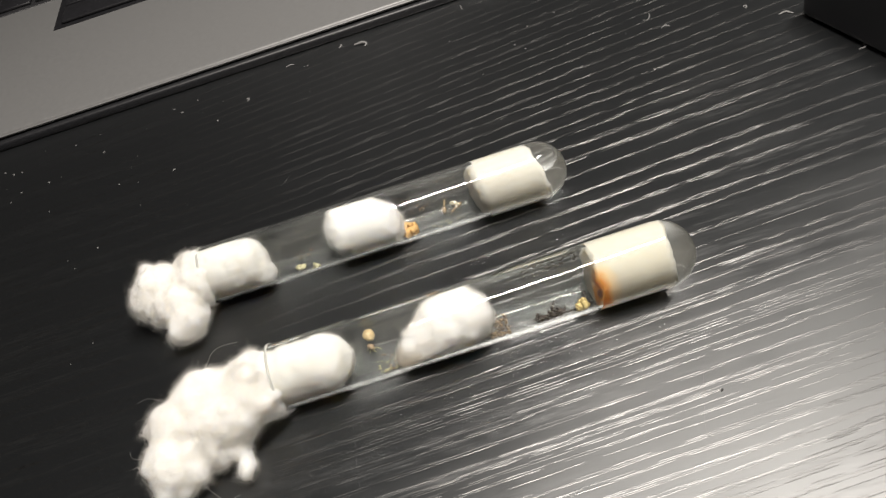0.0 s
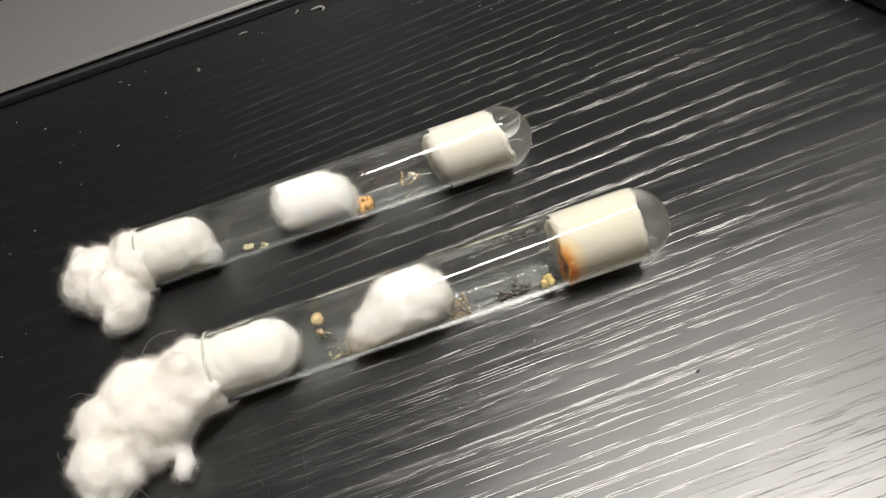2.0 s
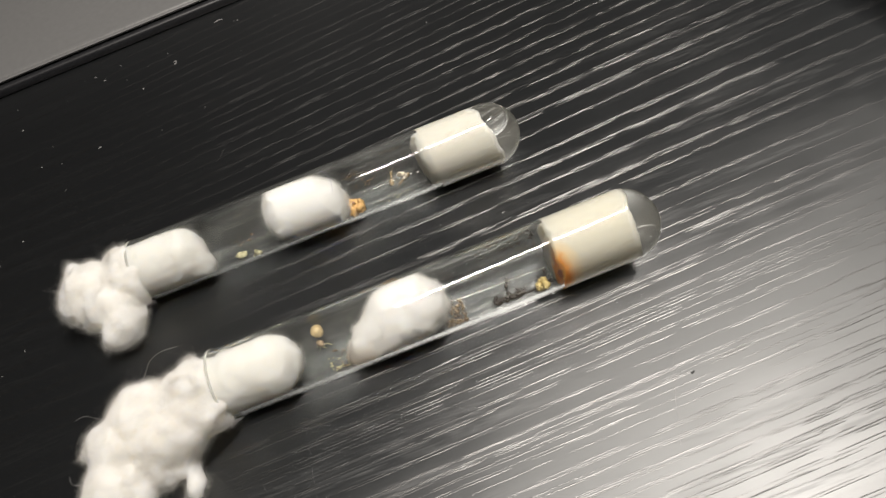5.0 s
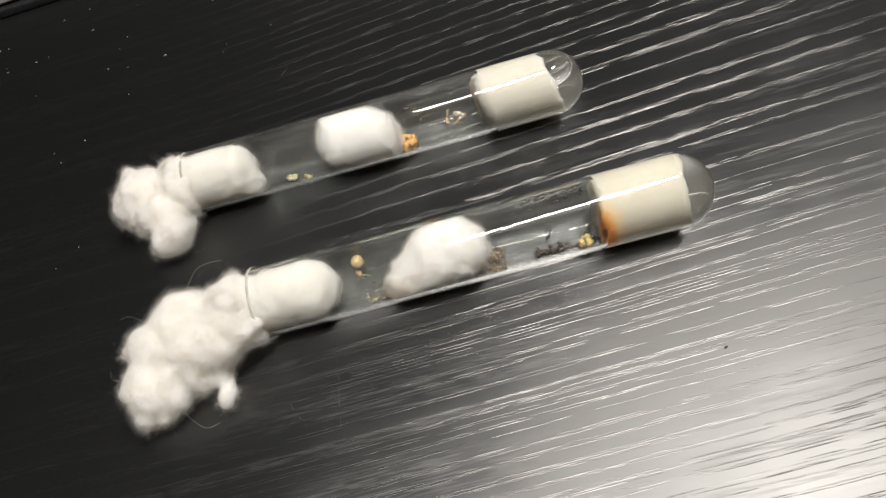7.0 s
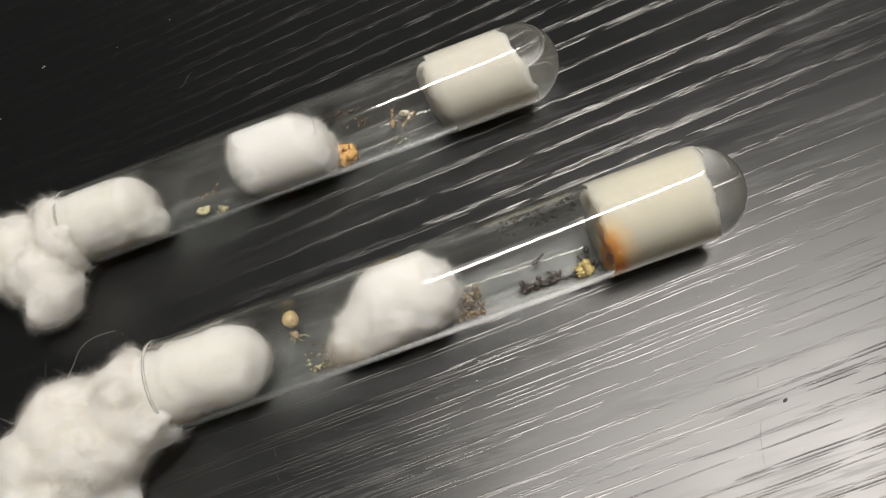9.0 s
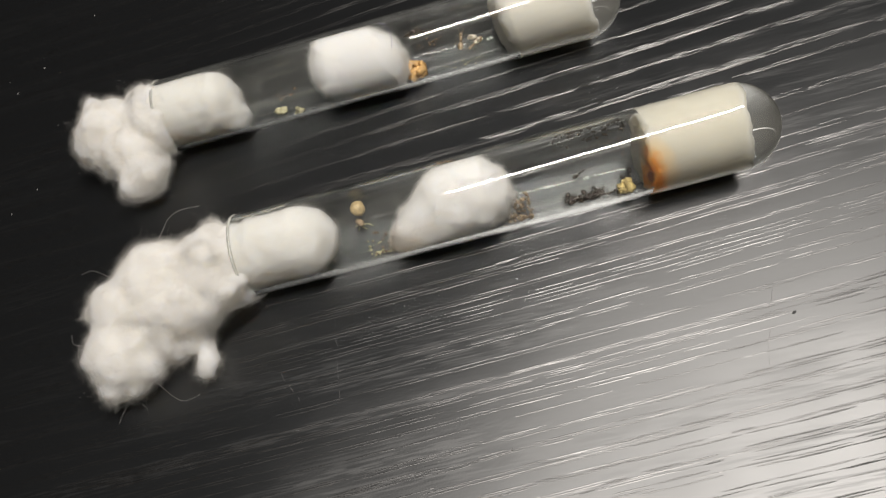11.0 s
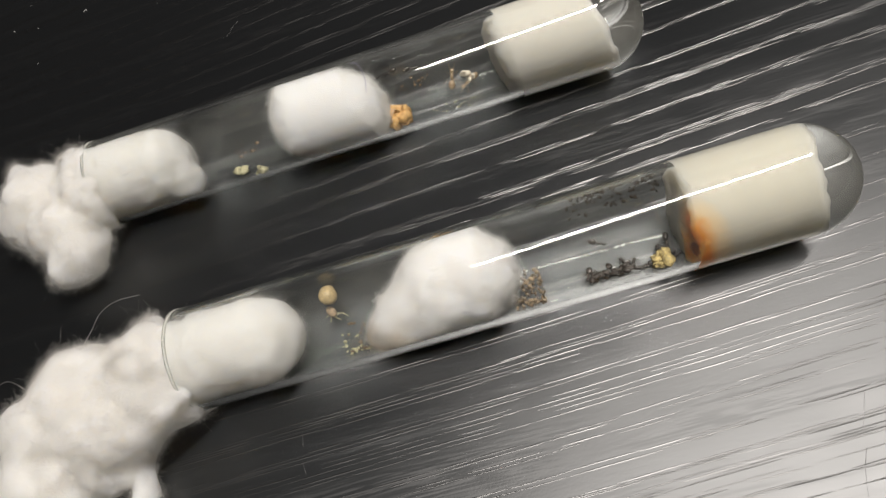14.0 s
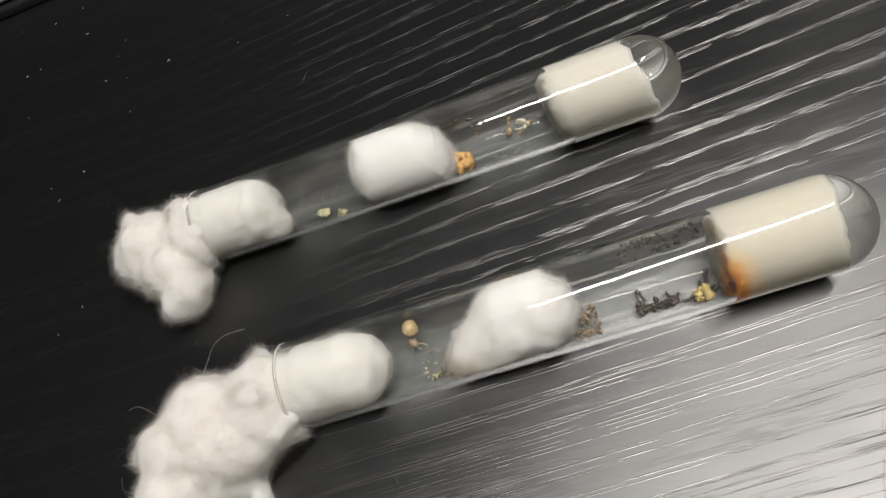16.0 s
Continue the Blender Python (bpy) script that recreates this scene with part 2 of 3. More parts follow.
def box(bm, x0, x1, y0, y1, z0, z1, bevel=0.0, segments=3):
    made = bmesh.ops.create_cube(bm, size=1.0)["verts"]
    for v in made:
        v.co = Vector(((x0 + x1) / 2 + v.co.x * (x1 - x0), (y0 + y1) / 2 + v.co.y * (y1 - y0), (z0 + z1) / 2 + v.co.z * (z1 - z0)))
    if bevel:
        edges = {e for v in made for e in v.link_edges}
        bmesh.ops.bevel(bm, geom=list(edges), offset=bevel, segments=segments, affect="EDGES", profile=0.5)
    return bm


def ball(bm, centre, radii, turn=0.0, sub=3):
    made = bmesh.ops.create_icosphere(bm, subdivisions=sub, radius=1.0)["verts"]
    c, s = math.cos(turn), math.sin(turn)
    for v in made:
        x, y, z = (a * r for a, r in zip(v.co, radii))
        v.co = Vector((centre[0] + c * x - s * y, centre[1] + s * x + c * y, centre[2] + z))
    return made


def lathe(profile, around=96):
    """A closed profile of (x, r) turned about the x axis; r = 0 makes a pole."""
    bm = bmesh.new()
    rings = []
    for x, r in profile:
        if r < 1e-9:
            rings.append([bm.verts.new((x, 0, 0))])
        else:
            rings.append([bm.verts.new((x, r * math.cos(2 * math.pi * k / around), r * math.sin(2 * math.pi * k / around))) for k in range(around)])
    for a, b in zip(rings, rings[1:]):
        for k in range(around):
            j = (k + 1) % around
            if len(a) == 1 and len(b) > 1:
                bm.faces.new((a[0], b[j], b[k]))
            elif len(b) == 1 and len(a) > 1:
                bm.faces.new((a[k], a[j], b[0]))
            elif len(a) > 1:
                bm.faces.new((a[k], a[j], b[j], b[k]))
    return bm


def remeshed(bm, voxel):
    """The bmesh's shells melted into one skin."""
    me = bpy.data.meshes.new("lumps")
    bm.to_mesh(me)
    bm.free()
    ob = new("lumps", me)
    mod = ob.modifiers.new("melt", "REMESH")
    mod.mode, mod.voxel_size = "VOXEL", voxel
    deps = bpy.context.evaluated_depsgraph_get()
    out = bpy.data.meshes.new_from_object(ob.evaluated_get(deps))
    bpy.data.objects.remove(ob)
    bm = bmesh.new()
    bm.from_mesh(out)
    for _ in range(9):
        bmesh.ops.smooth_vert(bm, verts=bm.verts, factor=0.5, use_axis_x=True, use_axis_y=True, use_axis_z=True)
    bm.normal_update()
    return bm


TUBE_R, BORE, LENGTH = 8.0 * MM, 7.1 * MM, 92.9 * MM


def ruffle(bm, seed, amp, inside, floor_z):
    """Tufts and folds on a cotton skin; inside(x) says where the tube's bore holds it."""
    off = Vector((seed * 7.3, seed * 3.1, seed * 5.7))
    moves = []
    for v in bm.verts:
        p = v.co
        a = noise.noise(p * 120 + off) * 1.2 + noise.noise(p * 300 + off) * 0.65 + noise.noise(p * 750 + off) * 0.26 + noise.noise(p * 1800 + off) * 0.12
        ridge = abs(noise.noise(p * 150 - off)) * 1.2
        calm = 0.8 if amp > 0.6 * MM and inside(p.x) else 1.0
        moves.append(v.normal * (amp * calm * (a + 0.25 - ridge)))
    for v, d in zip(bm.verts, moves):
        v.co += d
        r = math.hypot(v.co.y, v.co.z)
        if inside(v.co.x) and (r < 1.02 * TUBE_R or v.co.x > 3 * MM - LENGTH):
            if r > BORE - 0.05 * MM:
                k = (BORE - 0.05 * MM) / r
                v.co.y *= k
                v.co.z *= k
        elif v.co.z < floor_z:
            v.co.z = floor_z
    bm.normal_update()
    return bm


def fibres(skin, count, seed, inside_from, floor_z, material, long=(0.8, 2.3), thick=0.017, up=0.6):
    """A mat of fine curled fibres over a cotton skin, as thin threads. inside_from: the x from which the bore holds them."""
    rng = np.random.default_rng(seed)
    co = np.array([v.co for v in skin.verts])
    no = np.array([v.normal for v in skin.verts])
    pick = rng.integers(0, len(co), count)
    p, n = co[pick], no[pick]

    def unit(a):
        return a / np.maximum(np.linalg.norm(a, axis=1), 1e-9)[:, None]

    lift = rng.uniform(0.0, up, count) + (rng.random(count) < 0.05) * rng.uniform(0.2, 0.8, count)
    if inside_from > -0.5:
        lift = np.where(p[:, 0] > inside_from, lift * 0.25, lift)
    comb = np.zeros((count, 3))
    for scale in (700.0, 1700.0):
        for axis in range(3):
            comb[:, axis] += np.sin(p @ rng.normal(size=3) * scale + rng.uniform(0, 6)) + np.sin(p @ rng.normal(size=3) * scale + rng.uniform(0, 6))
    d = rng.normal(size=(count, 3)) * 0.75 + comb * 0.6
    d = unit(d - (d * n).sum(1)[:, None] * n)
    d = unit(d + n * lift[:, None])
    curl = rng.normal(size=(count, 3)) * 0.6
    length = rng.uniform(*long, count) * MM * np.where(rng.random(count) < 0.02, 2.0, 1.0)
    steps = 3
    radius = thick * MM * rng.uniform(0.5, 1.1, count)
    side = unit(np.cross(d, rng.normal(size=(count, 3))))
    rooted = (p[:, 0] > inside_from) & (np.hypot(p[:, 1], p[:, 2]) < 1.03 * BORE)
    p = p - n * (0.3 * MM)
    rings = []
    for k in range(steps + 1):
        w = radius * (1 - 0.6 * k / steps)
        rings.append(p - side * w[:, None])
        rings.append(p + side * w[:, None])
        p = p + d * (length / steps)[:, None]
        d = unit(d + curl * 0.5 + rng.normal(size=(count, 3)) * 0.15 - n * (lift * 0.12)[:, None])
    q = np.stack(rings, 1)
    r = np.hypot(q[..., 1], q[..., 2])
    within = q[..., 0] > inside_from
    held = within & rooted[:, None]
    over = within & ~rooted[:, None]
    limit, outer = BORE - 0.04 * MM, TUBE_R + 0.12 * MM
    k = np.where(held & (r > limit), limit / np.maximum(r, 1e-9), np.where(over & (r < outer), outer / np.maximum(r, 1e-9), 1.0))
    q[..., 1] *= k
    q[..., 2] *= k
    q[..., 2] = np.where(held, q[..., 2], np.maximum(q[..., 2], floor_z))
    one = [(2 * k, 2 * k + 1, 2 * k + 3, 2 * k + 2) for k in range(steps)]
    per = 2 * (steps + 1)
    faces = (np.array(one)[None] + (np.arange(count) * per)[:, None, None]).reshape(-1, 4)
    me = bpy.data.meshes.new("fuzz")
    me.vertices.add(count * per)
    me.vertices.foreach_set("co", q.reshape(-1).astype(np.float32))
    me.loops.add(faces.size)
    me.loops.foreach_set("vertex_index", faces.reshape(-1).astype(np.int32))
    me.polygons.add(len(faces))
    me.polygons.foreach_set("loop_start", np.arange(0, faces.size, 4, dtype=np.int32))
    me.update(calc_edges=True)
    me.materials.append(material)
    return me


# ---- the room and the desk ----
def structure():
    # Shell out of view; north pale, south and west dark, to steer desk reflections.
    for name, b, mat in (
        ("floor", (-1.6, 1.8, -1.6, 1.4, -0.80, -0.74), FLOOR),
        ("ceiling", (-1.6, 1.8, -1.6, 1.4, 1.60, 1.66), CEIL),
        ("wall_north", (-1.6, 1.8, 1.4, 1.5, -0.74, 1.60), PALE_WALL),
        ("wall_south", (-1.6, 1.8, -1.7, -1.6, -0.74, 1.60), DIM),
        ("wall_east", (1.8, 1.9, -1.6, 1.4, -0.74, 1.60), WALL),
        ("wall_west", (-1.7, -1.6, -1.6, 1.4, -0.74, 1.60), DIM),
    ):
        thing(name, box(bmesh.new(), *b), mat, Matrix(), "plain painted " + name.split("_")[0] + " of the room, out of view", name.split("_")[0], kind="structure", smooth=False)


def desk():
    root = tagged(new("desk"), "black-brown wood-grain laminate desk with embossed pores", "desk")
    root.matrix_world = pose(0, 0, -0.74)
    part("desktop", box(bmesh.new(), -0.75, 0.75, -0.30, 0.50, 0.71, 0.74, 0.0015), DESK, root, smooth=False)
    for x in (-0.72, 0.69):
        part("side_panel", box(bmesh.new(), x, x + 0.03, -0.27, 0.47, 0.0, 0.71), DESK, root, smooth=False)
    wood_pores(root)
    scratches(root)
    return root


def ridge(verts, faces, x0, x1, path, width, height, steps=5):
    """A thin line standing proud along the grain, rounded on one side and steeper on the other, tapering to both ends."""
    base = len(verts)
    for k in range(steps + 1):
        u = k / steps
        x = x0 + (x1 - x0) * u
        w = width * (0.35 + 0.65 * math.sin(math.pi * u) ** 0.5) / 2
        c = path(x)
        # Flattened towards the left, to dim the lines on the desk's unlit side.
        deep = 0.12 + 0.88 * min(1.0, max(0.0, (x + 0.135 + 0.5 * max(0.0, c - 0.05)) / 0.075))
        for side, up in ((-1.0, 0.0), (-0.40, 0.50), (0.20, 0.92), (0.55, 0.95), (1.0, 0.0)):
            verts.append((x, c + w * side, 0.74 - 1e-6 + w * height * deep * up))
    for k in range(steps):
        a = base + 5 * k
        for q in range(4):
            faces.append((a + q, a + q + 5, a + q + 6, a + q + 1))


# where the rows of grain cross the line x = 33 mm, in millimetres
GRAIN_ROWS = [64.8, 59.0, 53.2, 46.7, 39.5, 34.7, 29.0, 22.5, 18.5, 11.0, 6.2, 1.4, -1.5, -4.4, -8.0, -9.9, -13.5, -15.9, -17.9, -21.2, -23.1, -26.5, -30.0, -31.6, -33.9, -35.9, -37.7, -40.9]


def wood_pores(root):
    """Long rows of two to five fine embossed lines each, broken into dashes along the grain."""
    rnd = random.Random(21)
    verts, faces = [], []
    rows = list(GRAIN_ROWS)
    while rows[0] < 215:
        rows.insert(0, rows[0] + rnd.uniform(4.3, 6.0))
    while rows[-1] > -120:
        rows.append(rows[-1] - rnd.uniform(2.0, 3.6))
    for r in rows:
        y, tilt = r * MM, 0.028 + 0.0008 * min(max(r, 0.0), 120.0)
        far = r > 9
        bold = rnd.random() < (0.35 if r < -28 else 0.12)
        x = -0.26 - rnd.uniform(0, 40) * MM
        while x < 0.22:
            run = rnd.uniform(60, 200) * MM
            strands = rnd.choice((3, 3, 4, 4, 5)) if far or bold else rnd.choice((1, 2, 2, 2, 3, 3))
            pitch = rnd.uniform(0.26, 0.40) * MM if far or bold else rnd.uniform(0.40, 0.68) * MM
            lone = rnd.random() < 0.22
            drift = rnd.gauss(0, 0.18) * MM
            for s in range(strands):
                at = x + rnd.uniform(-10, 12) * MM
                off = (s - (strands - 1) / 2) * pitch + drift
                while at < x + run:
                    long = rnd.uniform(2, 11) * MM if far else rnd.uniform(3, 15) * MM
                    jog = rnd.gauss(0, 0.06) * MM

                    def path(px, row=y, o=off + jog, lean=tilt):
                        return row + lean * (px - 0.033) + o + 0.9 * MM * noise.noise((px * 12, row * 23, 0.0)) + 0.16 * MM * noise.noise((px * 90, row * 300, 4.0))

                    wide = rnd.uniform(0.13, 0.21) if far else rnd.uniform(0.15, 0.27)
                    ridge(verts, faces, at, at + long, path, wide * MM, rnd.uniform(0.28, 0.54) if far else rnd.uniform(0.20, 0.44))
                    gap = rnd.uniform(1, 8) * MM if rnd.random() < (0.6 if lone else 0.28 if far else 0.24) else rnd.uniform(-0.8, 0.5) * MM
                    at += long + gap
            x += run + rnd.uniform(-6, 6) * MM
    me = bpy.data.meshes.new("wood_grain")
    me.from_pydata(verts, [], faces)
    me.polygons.foreach_set("use_smooth", [True] * len(faces))
    me.materials.append(PORE)
    ob = new("wood_grain", me)
    ob.parent = root
    tagged(ob, "fine embossed wood-grain lines in the laminate", kind="stuff")


def scratches(root):
    rnd = random.Random(5)
    for (xa, ya), (xb, yb) in (((-78.6, -11), (-79.4, -30)), ((-2.2, -26), (-10.2, -46)), ((33.8, 27.2), (31.6, 20.5)), ((-90, -22), (-86, -30)), ((42, -8), (52, -2)), ((46, 10), (40, 16))):
        verts, faces, n = [], [], 9
        for k in range(n + 1):
            u = k / n
            x, y = xa + (xb - xa) * u + rnd.gauss(0, 0.15), ya + (yb - ya) * u
            w = 0.035 * rnd.uniform(0.3, 1.2)
            verts.extend(((((x - w) * MM), y * MM, 0.740004), ((x + w) * MM, y * MM, 0.740004 + 0.00001)))
        for k in range(n):
            if rnd.random() < 0.6:
                faces.append((2 * k, 2 * k + 1, 2 * k + 3, 2 * k + 2))
        me = bpy.data.meshes.new("scratch")
        me.from_pydata(verts, [], faces)
        me.materials.append(SCRATCH)
        ob = new("scratch", me)
        ob.parent = root


def laptop():
    root = tagged(new("laptop"), "open silver-grey laptop with black keys and an unseen dark screen", "laptop")
    root.matrix_world = pose(0, 0.1624, 0, 0, 0, 1.3)
    part("underside", box(bmesh.new(), -0.373, 0.020, 0.0, 0.235, 0.0, 0.0036, 0.0012), BLACK, root, "thin black underside")
    part("palm_rest", box(bmesh.new(), -0.373, 0.020, 0.0020, 0.236, 0.0037, 0.0062, 0.0018), GREY, root, "matt silver-grey palm rest")
    for x0, x1, y0 in ((-0.184, 0.004, 0.0815), (-0.354, -0.1842, 0.1180)):
        part("keyboard_well", box(bmesh.new(), x0, x1, y0, 0.1970, 0.0060, 0.00645, 0.0002, 1), BLACK, root, "black plate under the keys")
    for row, (y, x0, x1) in enumerate(((0.0845, -0.180, 0.0), (0.103, -0.180, 0.0), (0.1215, -0.35, 0.0), (0.14, -0.35, 0.0), (0.1585, -0.35, 0.0), (0.177, -0.35, 0.0))):
        x = x0
        while x < x1 - 0.01:
            wide = 0.090 if row == 0 and x == x0 else 0.0165
            part("key", box(bmesh.new(), x, x + wide, y, y + 0.0165, 0.0064, 0.0080, 0.0006, 2), BLACK, root)
            x += wide + 0.0025
    # Lid stands out of view; added so the desk's left mirrors something dark.
    lid = part("unseen_screen_lid", box(bmesh.new(), -0.373, 0.020, 0.0, 0.006, 0.0, 0.235, 0.002), BLACK, root, "dark screen, out of view, added to darken the desk's reflection")
    lid.matrix_basis = pose(0, 0.2365, 0.0065, -14, 0, 0)


def black_box():
    root = tagged(new("plastic_box"), "low black plastic box with rounded corners on the desk", "box")
    root.matrix_world = pose(0.0815, 0.0835, 0, 0, 0, 13)
    part("body", box(bmesh.new(), 0.0, 0.09, -0.10, 0.0, 0.0006, 0.03, 0.0022), BLACK, root)
    part("foot", box(bmesh.new(), 0.002, 0.088, -0.098, -0.002, 0.0, 0.0006), BLACK, root)


# ---- the tubes ----
def arc(cx, r, a0, a1, n):
    return [(cx + r * math.sin(a), r * math.cos(a)) for a in (a0 + (a1 - a0) * k / n for k in range(n + 1))]


def tube(m, label, plug_from):
    h = math.pi / 2
    root = tagged(new("test_tube"), label, "test tube", "test tubes on the desk")
    root.matrix_world = m
    lip = [(-LENGTH + 0.15 * MM, BORE), (-LENGTH, BORE + 0.25 * MM), (-LENGTH, TUBE_R - 0.2 * MM), (-LENGTH + 0.2 * MM, TUBE_R)]
    outer = [(-LENGTH + 0.35 * MM, TUBE_R), (-LENGTH + 0.5 * MM, TUBE_R)] + [(-LENGTH * (1 - k / 12), TUBE_R) for k in range(1, 12)] + arc(0, TUBE_R, 0, h - 1e-6, 20)[:-1] + [(TUBE_R, 0)]
    end = plug_from + 6 * MM
    bore = [(end, 0), (end, BORE - 1 * MM), (end - 0.3 * MM, BORE - 0.3 * MM), (end - 1 * MM, BORE)] + [(end + (-LENGTH - end) * k / 12, BORE) for k in range(1, 12)] + [(-LENGTH + 0.5 * MM, BORE), (-LENGTH + 0.3 * MM, BORE)]
    bm = lathe(bore + lip + outer)
    bmesh.ops.recalc_face_normals(bm, faces=bm.faces)
    wall = part("glass_wall", bm, GLASS, root)
    bead = [(-LENGTH + 0.02 * MM, TUBE_R + 0.004 * MM), (-LENGTH + 0.6 * MM, TUBE_R + 0.004 * MM), (-LENGTH + 0.5 * MM, TUBE_R + 0.05 * MM), (-LENGTH + 0.25 * MM, TUBE_R + 0.05 * MM)]
    bm = lathe(bead + bead[:1])
    bmesh.ops.remove_doubles(bm, verts=bm.verts, dist=1e-7)
    bmesh.ops.recalc_face_normals(bm, faces=bm.faces)
    rim = part("rim", bm, RIM_GLASS, root, "fire-polished glass lip")
    wall.visible_shadow = rim.visible_shadow = False
    return root


def water(m, plug_to, label):
    h = math.pi / 2
    prof = [(plug_to - 7 * MM, 0), (plug_to - 7 * MM, BORE - 0.4 * MM), (plug_to - 6.4 * MM, BORE)]
    prof += [(x, BORE) for x in (plug_to * 0.5 - 3 * MM,)] + arc(0, BORE, 0, h - 1e-6, 16)[:-1] + [(BORE, 0)]
    bm = lathe(prof)
    bmesh.ops.recalc_face_normals(bm, faces=bm.faces)
    ob = thing("water", bm, WATER, m, label, "water")
    ob.visible_shadow = False
    return ob


def wet_plug(m, x0, x1, left, right, seed, label, material, soft=0.5):
    """A soaked plug pressed against the glass."""
    r = BORE + 0.06 * MM
    prof = [(x0 - 0.2 * MM, 0), (x0 - 0.2 * MM, r * 0.4)]
    for k in range(9):
        a = k * math.pi / 16
        prof.append((x0 + 1.3 * soft * MM * (1 - math.cos(a)), r * (1 - 0.3 * min(1.0, soft) * (1 - math.sin(a)))))
    start = x0 + (1.3 * soft + 0.4) * MM
    prof += [(start + (x1 - start) * k / 14, r) for k in range(14)]
    prof += [(x1 - 0.4 * MM, r), (x1 + 0.2 * MM, r * 0.93), (x1 + 0.5 * MM, r * 0.6), (x1 + 0.4 * MM, 0)]
    bm = lathe(prof, 64)
    for v in bm.verts:
        k = min(1, max(0, (v.co.x - x0) / (x1 - x0)))
        push = (1 - k) ** 2 * (left[0] * v.co.y + left[1] * v.co.z) + k ** 2 * (right[0] * v.co.y + right[1] * v.co.z)
        if k > 0.95 or k < 0.05:
            push += 0.8 * MM * noise.noise(v.co * 350 + Vector((seed, 0, 0))) + 0.3 * MM * noise.noise(v.co * 1100 + Vector((seed, 3, 0)))
        v.co.x += push
    bmesh.ops.recalc_face_normals(bm, faces=bm.faces)
    return thing("cotton_plug", bm, material, m, label, "cotton plug", "cotton plugs")


def cotton(name, m, blobs, seed, label, inside, amp=0.8, hairs=95000, voxel=0.45, floor_z=-7.9, ragged=0, material=COTTON, fluff=None, pull=0.6):
    bm = bmesh.new()
    rnd = random.Random(seed)
    for centre, radii, turn in blobs:
        held = pull if pull > 0.6 else 0.0 if inside(centre[0] * MM) else pull
        ball(bm, [c * MM for c in centre], [(r - held) * MM for r in radii], math.radians(turn))
        if min(radii) > 4:
            for _ in range(9 if not inside(centre[0] * MM) else ragged):
                d = Vector((rnd.gauss(0, 1), rnd.gauss(0, 1), rnd.gauss(0, 1))).normalized()
                k = rnd.uniform(1.4, 3.0)
                at = [(c + a * (r - k * 0.8)) * MM for c, a, r in zip(centre, d, radii)]
                ball(bm, at, [k * MM * rnd.uniform(0.8, 1.3) for _ in range(3)], sub=2)
    bm = ruffle(remeshed(bm, voxel * MM), seed, amp * MM, inside, floor_z * MM)
    threads = fibres(bm, hairs, seed, -1.0 if inside(-1.0) else -LENGTH, floor_z * MM, FIBRE if material is COTTON else WAD_FIBRE if material is WAD else STAINED_FIBRE, **(fluff or {})) if hairs else None
    root = thing(name, bm, material, m, label, "cotton plug", "cotton plugs")
    if threads:
        f = new("fuzz", threads)
        f.parent = root
        tagged(f, "loose white cotton fibres")
    return root


def ant_shape(material, size=0.6):
    K = size * MM
    root = tagged(new("ant"), "small dark brown ant on the tube's wall", "ant", "ants in the tubes")
    bm = bmesh.new()
    ball(bm, (1.9 * K, 0, 0.9 * K), (0.55 * K, 0.5 * K, 0.42 * K), sub=2)
    part("head", bm, material, root)
    bm = bmesh.new()
    ball(bm, (0.7 * K, 0, 0.95 * K), (0.85 * K, 0.38 * K, 0.4 * K), sub=2)
    part("thorax", bm, material, root)
    bm = bmesh.new()
    ball(bm, (-1.2 * K, 0, 0.95 * K), (1.15 * K, 0.75 * K, 0.7 * K), sub=2)
    part("gaster", bm, material, root)

    def stick(points, r):
        bm = bmesh.new()
        rings = []
        for p in points:
            rings.append([bm.verts.new((p[0] * K, p[1] * K + r * K * math.cos(a), p[2] * K + r * K * math.sin(a))) for a in (0, 1.571, 3.142, 4.712)])
        for a, b in zip(rings, rings[1:]):
            for k in range(4):
                bm.faces.new((a[k], a[(k + 1) % 4], b[(k + 1) % 4], b[k]))
        return bm

    for side in (-1, 1):
        for x, dx in ((1.1, 0.9), (0.7, 0.0), (0.3, -1.0)):
            part("leg", stick([(x, 0.3 * side, 0.8), (x + dx * 0.5, 1.0 * side, 1.2), (x + dx, 1.7 * side, 0.05)], 0.08), material, root)
        part("antenna", stick([(2.2, 0.2 * side, 1.1), (2.8, 0.6 * side, 1.4), (3.5, 0.7 * side, 1.0)], 0.06), material, root)
    return root


structure()
desk()
laptop()
black_box()

TUBE_B = pose(0, 0, 0.008)
TUBE_A = pose(-0.0170, 0.0416, 0.008, 0, 0, -0.26)
tube(TUBE_B, "clear glass test tube with a soaked cream plug and ants", -17 * MM)
tube(TUBE_A, "clear glass test tube with a white plug and an air bubble", -17 * MM)
water(TUBE_B, 1.0 * MM, "clear water in the rounded end of the tube")
water(TUBE_A, 0.5 * MM, "clear water with an air bubble in the tube's end")
wet_plug(TUBE_B, -17 * MM, 1.2 * MM, (0.0, 0.06), (0.1, 0.0), 1, "soaked cream cotton plug with an orange stain in the tube", WET)
wet_plug(TUBE_A, -18 * MM, -0.3 * MM, (-0.16, -0.03), (-0.24, -0.12), 2, "soaked off-white cotton plug in the tube", PALE_WET, 2.2)


def bubble():
    bm = bmesh.new()
    ball(bm, (0.6 * MM, 0.9 * MM, 3.2 * MM), (4.7 * MM, 4.5 * MM, 3.1 * MM), 0.1, 4)
    thing("air_bubble", bm, BUBBLE, TUBE_A, "clear air bubble in the water of the tube", "air bubble").visible_shadow = False


